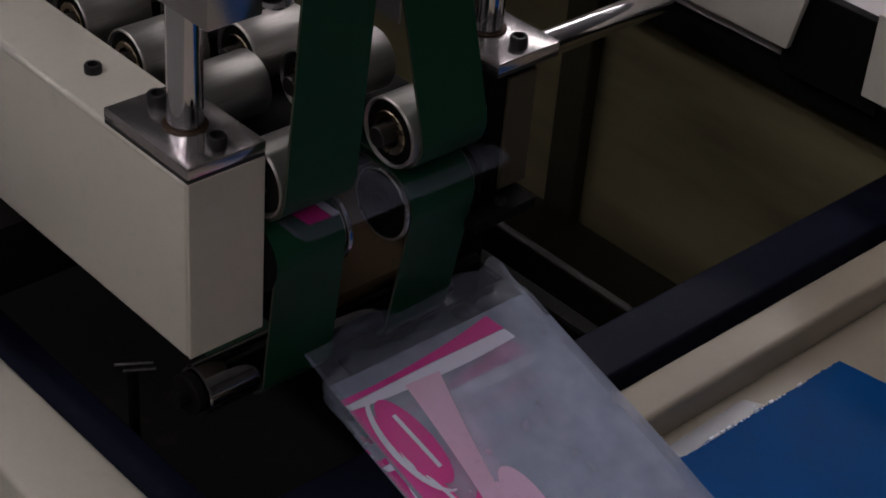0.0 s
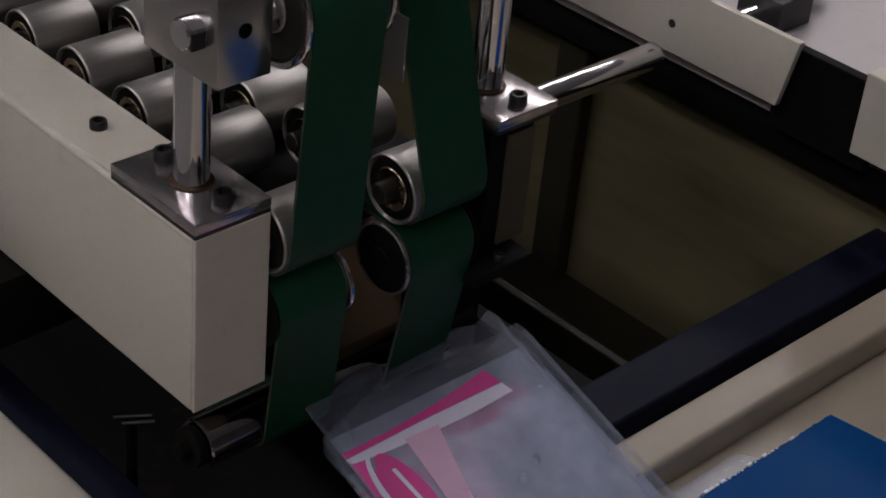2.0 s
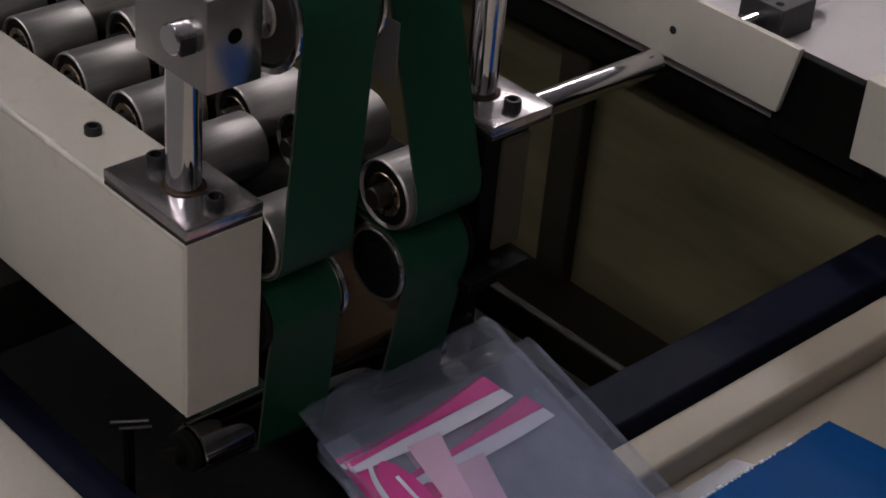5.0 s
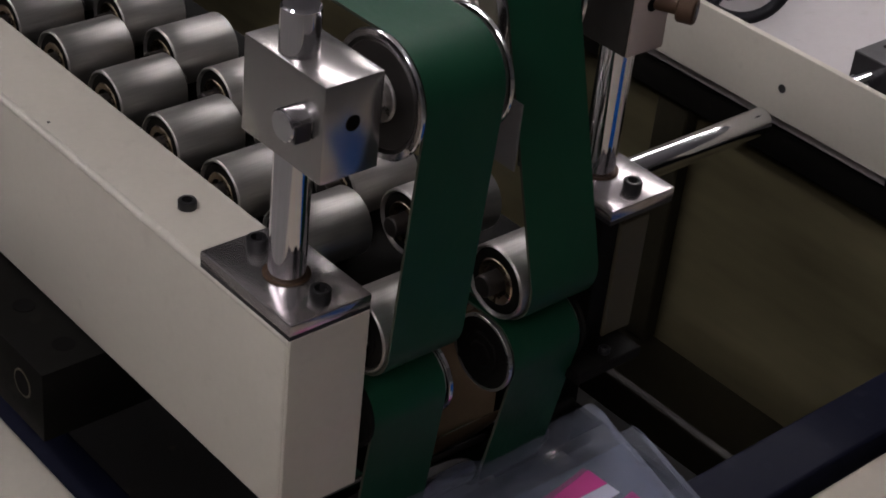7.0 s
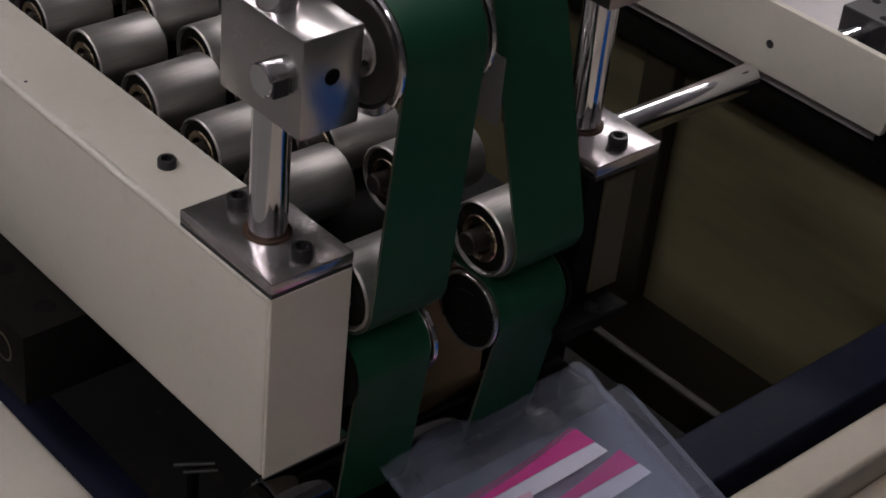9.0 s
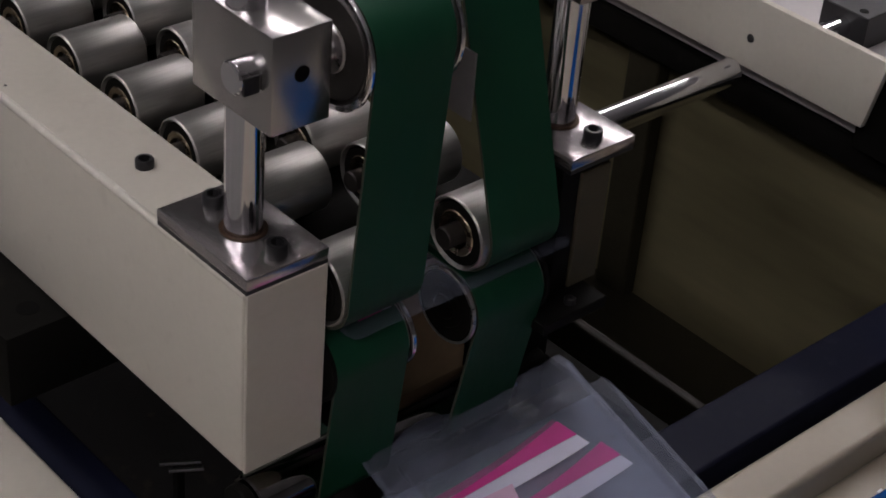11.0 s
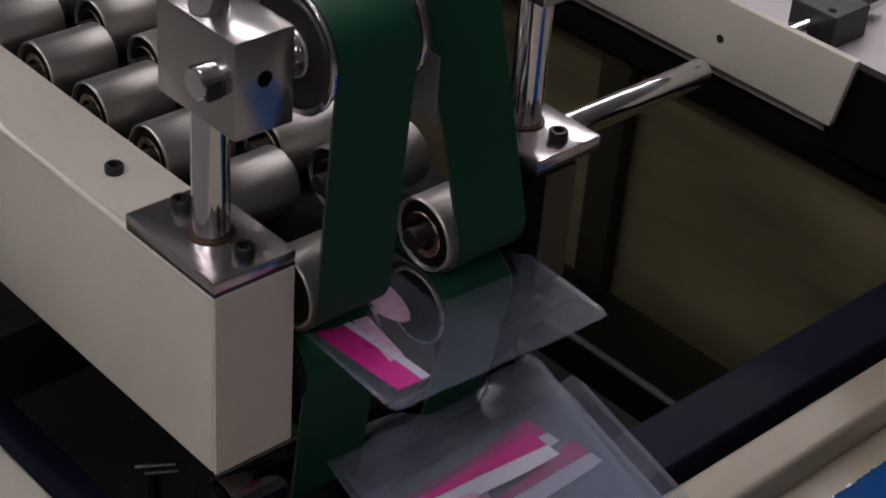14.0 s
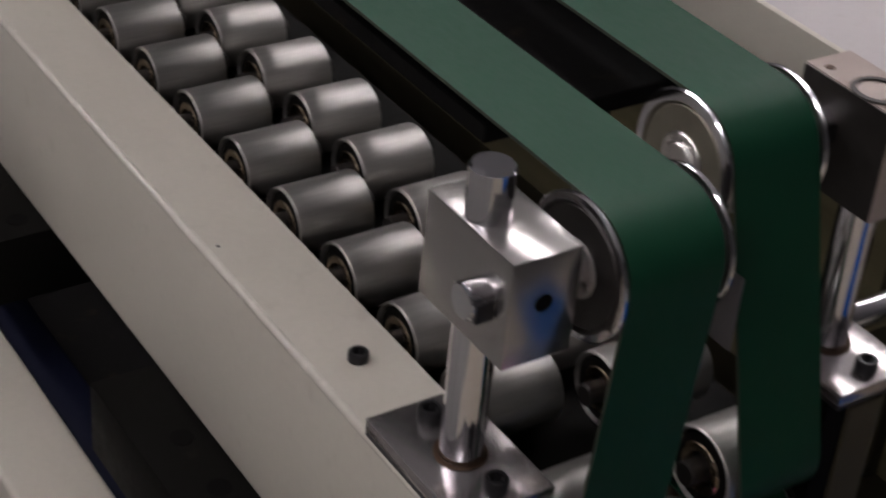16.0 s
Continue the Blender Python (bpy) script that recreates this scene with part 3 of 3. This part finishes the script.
def hand_wheel():
    turn = Vector((-1.45, -1.05, 0.80)).to_track_quat("Z", "Y").to_matrix().to_4x4()
    t = thing("hand_wheel", Matrix.Translation((0.862, 0.338, 0.838)) @ turn, "black hand wheel with spokes on the far housing", "hand wheel")
    part("rim", lathe([(0.007 * math.sin(a * math.pi / 6), 0.052 + 0.007 * math.cos(a * math.pi / 6)) for a in range(13)], "z", (0, 0, 0), 40), RUBBER, t, smooth=60)
    for a in range(3):
        d = Matrix.Rotation(2 * math.pi * a / 3, 3, "Z")
        part("spoke", tube([d @ Vector((0.008, 0, -0.004)), d @ Vector((0.05, 0, 0))], 0.0055), RUBBER, t, smooth=60)
    part("hub", rod("z", (0, 0, 0), -0.09, 0.012, 0.013, 0.002, 24), BLACK, t, smooth=40)
    return t


hand_wheel()


def gear_box():
    t = thing("gear_box", pose(0.93, 0.40, 0.7552), "small black gear box behind the hand wheel", "gear box")
    part("body", box((0, 0, 0), (0.10, 0.12, 0.10), 0.006, 3), DARK, t, smooth=40)
    part("lid", box((0.008, 0.008, 0.1003), (0.092, 0.112, 0.106), 0.002, 2), DARK, t)
    for x, y in ((0.018, 0.018), (0.082, 0.018), (0.018, 0.102), (0.082, 0.102)):
        part("screw", rod("z", (x, y, 0.106), 0, 0.003, 0.004, 0.0005, 14), STEEL, t)
    return t


gear_box()


def glint_pins():
    # Added round pins that draw two bright glints; the stand only carries them.
    t = thing("steel_pins", pose(0.047, 0.182, 0.598), "pair of chrome pins added for two glints under the beam", "steel pins")
    for a, b in (((0, 0, 0), (0.029, -0.018, 0)), ((0.002, -0.011, -0.001), (0.027, -0.0255, -0.001))):
        part("pin", tube([a, b], 0.0021, 14), CHROME, t, "chrome pin that catches a glint", 60)
    part("stand", box((0.010, -0.012, -0.297), (0.018, -0.004, -0.0015), 0.001, 1), PIT, t)
    return t


glint_pins()


# ---- printed plastic bags ----
BAG_W, BAG_L = 0.222, 0.335


def sag(u, w, seed):
    return -0.05 * w * w + 0.0006 * math.sin(31 * u + seed) * math.sin(24 * w + 2 * seed) + 0.0003 * math.sin(70 * u + 40 * w + seed) + 0.0032 * max(0.0, 1 - w / 0.045) * math.sin(60 * u + 3 * seed) * math.sin(23 * u + seed + 60 * w)


def ribbon(a, b, lift, seed, n=28, m=4):
    """A printed band between two outlines, each a function of 0..1 that gives (across, along) on the bag."""
    bm = bmesh.new()
    rows = []
    for i in range(n + 1):
        pa, pb = Vector(a(i / n)), Vector(b(i / n))
        row = []
        for k in range(m + 1):
            p = pa.lerp(pb, k / m)
            row.append(bm.verts.new((p.x, -p.y, sag(p.x, p.y, seed) + lift)))
        rows.append(row)
    for p, q in zip(rows, rows[1:]):
        for k in range(m):
            bm.faces.new((p[k], q[k], q[k + 1], p[k + 1]))
    return bm


def line(p, q, bulge=0.0):
    p, q = Vector(p), Vector(q)
    nrm = Vector((-(q - p).y, (q - p).x)).normalized()
    return lambda s: p.lerp(q, s) + nrm * bulge * 4 * s * (1 - s)


def oval(c, ru, rw, tilt, sgn):
    ct, st = math.cos(tilt), math.sin(tilt)

    def f(s):
        a = math.pi * s
        x, y = sgn * ru * math.sin(a), -rw * math.cos(a)
        return (c[0] + x * ct - y * st, c[1] + x * st + y * ct)
    return f


def plastic_bag(m, seed, film, label, group="printed bags"):
    t = thing("plastic_bag", m, label, "plastic bag", group)
    bm = bmesh.new()
    nu, nw = 26, 38
    grid = []
    for j in range(nw + 1):
        row = []
        for i in range(nu + 1):
            u, w = BAG_W * i / nu, BAG_L * j / nw
            r = 0.008          # rounded corners
            cu, cw = min(max(u, r), BAG_W - r), min(max(w, r), BAG_L - r)
            d = Vector((u - cu, w - cw))
            if d.length > r:
                d = d.normalized() * r
            ragged = 0.004 * max(0.0, 1 - w / 0.03) * (math.sin(75 * u + 5 * seed) + 0.5 * math.sin(190 * u + 2 * seed))
            row.append(bm.verts.new((cu + d.x, -(cw + d.y) + ragged, sag(cu + d.x, cw + d.y, seed))))
        grid.append(row)
    edge_rows = [[v.co.copy() for v in row] for row in grid[:6]]
    for p, q in list(zip(grid, grid[1:]))[5:]:
        for i in range(nu):
            bm.faces.new((p[i], q[i], q[i + 1], p[i + 1]))
    bmesh.ops.delete(bm, geom=[v for v in bm.verts if not v.link_faces], context="VERTS")
    part("film", bm, film, t, "clear plastic film", 180)
    hem = bmesh.new()
    rows = [[hem.verts.new(co) for co in row] for row in edge_rows]
    for p, q in zip(rows, rows[1:]):
        for i in range(nu):
            hem.faces.new((p[i], q[i], q[i + 1], p[i + 1]))
    part("open_end", hem, FILM_EDGE, t, "thin crinkled film at the open end", 180)
    L = 0.0003

    def ink(name, a, b, k, material, label="", n=28):
        part(name, ribbon(a, b, L * k, seed, n), material, t, label, 180)
    ink("header_band", line((0.000, 0.060), (0.170, 0.048), 0.004), line((0.000, 0.066), (0.176, 0.066), -0.001), 1, MAGENTA, "magenta printed band")
    ink("band_edge", line((0.000, 0.0665), (0.176, 0.0665), -0.001), line((0.002, 0.072), (0.180, 0.078), 0.004), 1, WHITE, "white curved stripe")
    ink("pink_ribbon", line((0.058, 0.073), (0.034, 0.290), -0.002), line((0.094, 0.075), (0.048, 0.290), 0.005), 2, PINK, "light pink printed ribbon")
    ink("side_band", line((0.0005, 0.072), (0.018, 0.318), 0.004), line((0.014, 0.074), (0.040, 0.318), -0.004), 1, MAGENTA, "magenta printed side band")
    ink("side_edge", line((0.018, 0.150), (0.0405, 0.318), -0.003), line((0.020, 0.150), (0.049, 0.318), -0.004), 2, WHITE, "white curved stripe")
    ink("logo_oval", oval((0.030, 0.120), 0.0165, 0.046, -0.06, -1), oval((0.030, 0.120), 0.0165, 0.046, -0.06, 1), 3, MAGENTA, "magenta printed oval")
    ink("oval_rim", oval((0.029, 0.120), 0.0235, 0.054, -0.06, -1), oval((0.030, 0.120), 0.0185, 0.052, -0.06, -1), 4, WHITE, "white crescent round the oval")
    ink("logo_bar", line((0.0285, 0.092), (0.0320, 0.150), 0), line((0.0325, 0.092), (0.0360, 0.150), 0), 4, WHITE, "plain white logo bar")
    ink("pink_oval", oval((0.078, 0.217), 0.0160, 0.043, 0.05, -1), oval((0.078, 0.217), 0.0160, 0.043, 0.05, 1), 3, PINK, "light pink printed oval")
    ink("side_seal", line((0.0003, 0.010), (0.0003, 0.325)), line((0.0040, 0.010), (0.0040, 0.325)), 1.5, SEAL, "welded milky edge of the film")
    ink("side_seal", line((BAG_W - 0.0060, 0.010), (BAG_W - 0.0060, 0.325)), line((BAG_W - 0.0003, 0.010), (BAG_W - 0.0003, 0.325)), 1.5, SEAL, "welded milky edge of the film")
    return t


FILM_LOW = film_mat("milky_layered_film", 0.38, 0.5)


def rest(dx=0.0, dy=0.0, dz=0.0, yaw=-1.0):
    """A bag's place on the pile: its back corner, tilted down towards the table."""
    return Matrix.Translation((0.140 + dx, -0.004 + dy, 0.694 + 0.315 * dy + dz)) @ pose(0, 0, 0, 17.5, 0.5, yaw)


PILE = "printed clear plastic bag lying on the delivery pile"
fan = random.Random(11)
for k in range(9):
    down = 8 - k
    dx, dy, yaw = -0.028 + fan.uniform(-0.007, 0.008), 0.012 - 0.027 * min(down, 4) + fan.uniform(-0.004, 0.004), fan.uniform(-1.8, 1.4)
    if down > 4:
        dx, dy = -0.030 + fan.uniform(-0.010, 0.010), fan.uniform(-0.040, -0.004)
    plastic_bag(rest(dx, dy, -0.0190 + 0.0019 * k, yaw), 1.3 + 2.1 * k, FILM_LOW, PILE)


def chute():
    b = box((0.150, -0.115, -0.006), (0.345, 0.0, 0.0), 0.001, 1)
    ob = tagged(part("delivery_chute", b, DARK), "dark steel delivery plate sloping under the bags", "chute")
    ob.matrix_basis = Matrix.Translation((0, 0.0, 0.672)) @ pose(0, 0, 0, 17.0, 0, 0)


def stud():
    t = thing("stop_stud", pose(0.279, -0.017, 0.6674), "chrome stud with a square nut on the delivery plate", "stud")
    part("nut", box((-0.012, -0.012, 0.0), (0.012, 0.012, 0.004), 0.001, 1), CHROME, t)
    part("shank", rod("z", (0, 0, 0), 0.004, 0.0065, 0.007, 0.001, 20), CHROME, t, smooth=40)


chute()
stud()
patch = bmesh.new()
shape([(0.36, -0.19), (0.47, -0.1885), (0.53, -0.30), (0.39, -0.34)], 0.5912, patch)
tagged(part("film_scrap", patch, film_mat("dull_scrap_film", 0.30, 0.08)), "scrap of hazy film lying on the table", "film scrap")

# start, place of landing, slide down the pile afterwards and its end
MOVING = [
    (-0.06, rest(-0.018, 0.006, -0.0010, -0.6), rest(-0.006, -0.028, -0.0010, 1.6), 2.9),
    (3.14, rest(-0.028, 0.006, 0.0014, 1.0), rest(-0.028, 0.003, 0.0014, 1.4), 5.2),
    (10.99, rest(-0.036, 0.007, 0.0038, -2.6), rest(-0.036, 0.004, 0.0038, -3.4), 13.0),
    (13.74, rest(-0.032, 0.016, 0.0062, -2.1), rest(-0.032, 0.014, 0.0062, -2.1), 15.6),
]
bags = [plastic_bag(pose(0.087, 0.33 + 0.36 * k, 0.835), 0.7 + 1.7 * k, FILM, "printed clear plastic bag coming out between the green belts") for k in range(4)]


NIP_Z = 0.8350    # height of the gap between the belts


def fed(y, tilt, roll, z=NIP_Z):
    return Matrix.Translation((0.087 - 0.010 * (tilt > 5), y, z)) @ pose(0, 0, 0, tilt, roll, 0)


def motions():
    for k, (t0, end, last, settled) in enumerate(MOVING):
        speed = 0.335
        rows = []
        if t0 > 0:
            back = 0.33 + 0.36 * k
            rows.append((0.0, fed(back, 0, 0)))
            rows.append((t0 - 0.45, fed(back, 0, 0)))
            rows.append((t0 - 0.02, fed(0.335, 0, 0)))
        for d, tilt, roll, z in ((0.03, 0, 1, NIP_Z), (0.23, 1.5, 3, NIP_Z), (0.43, 3.0, 5, NIP_Z), (0.63, 4.5, 7, NIP_Z), (0.78, 6, 7, NIP_Z), (0.93, 9, 5, NIP_Z - 0.010)):
            rows.append((t0 + d, fed(0.33 - speed * d, tilt, roll, z)))
        rows.append((t0 + 1.07, end @ pose(-0.040, 0.0, 0.048, -3, 3, 0)))
        rows.append((t0 + 1.20, end @ pose(-0.012, 0.0, 0.014, -1, 1, 0)))
        rows.append((t0 + 1.36, end))
        rows.append((settled, last))
        rows.append((16.0, last))
        walk(bags[k], rows)


motions()
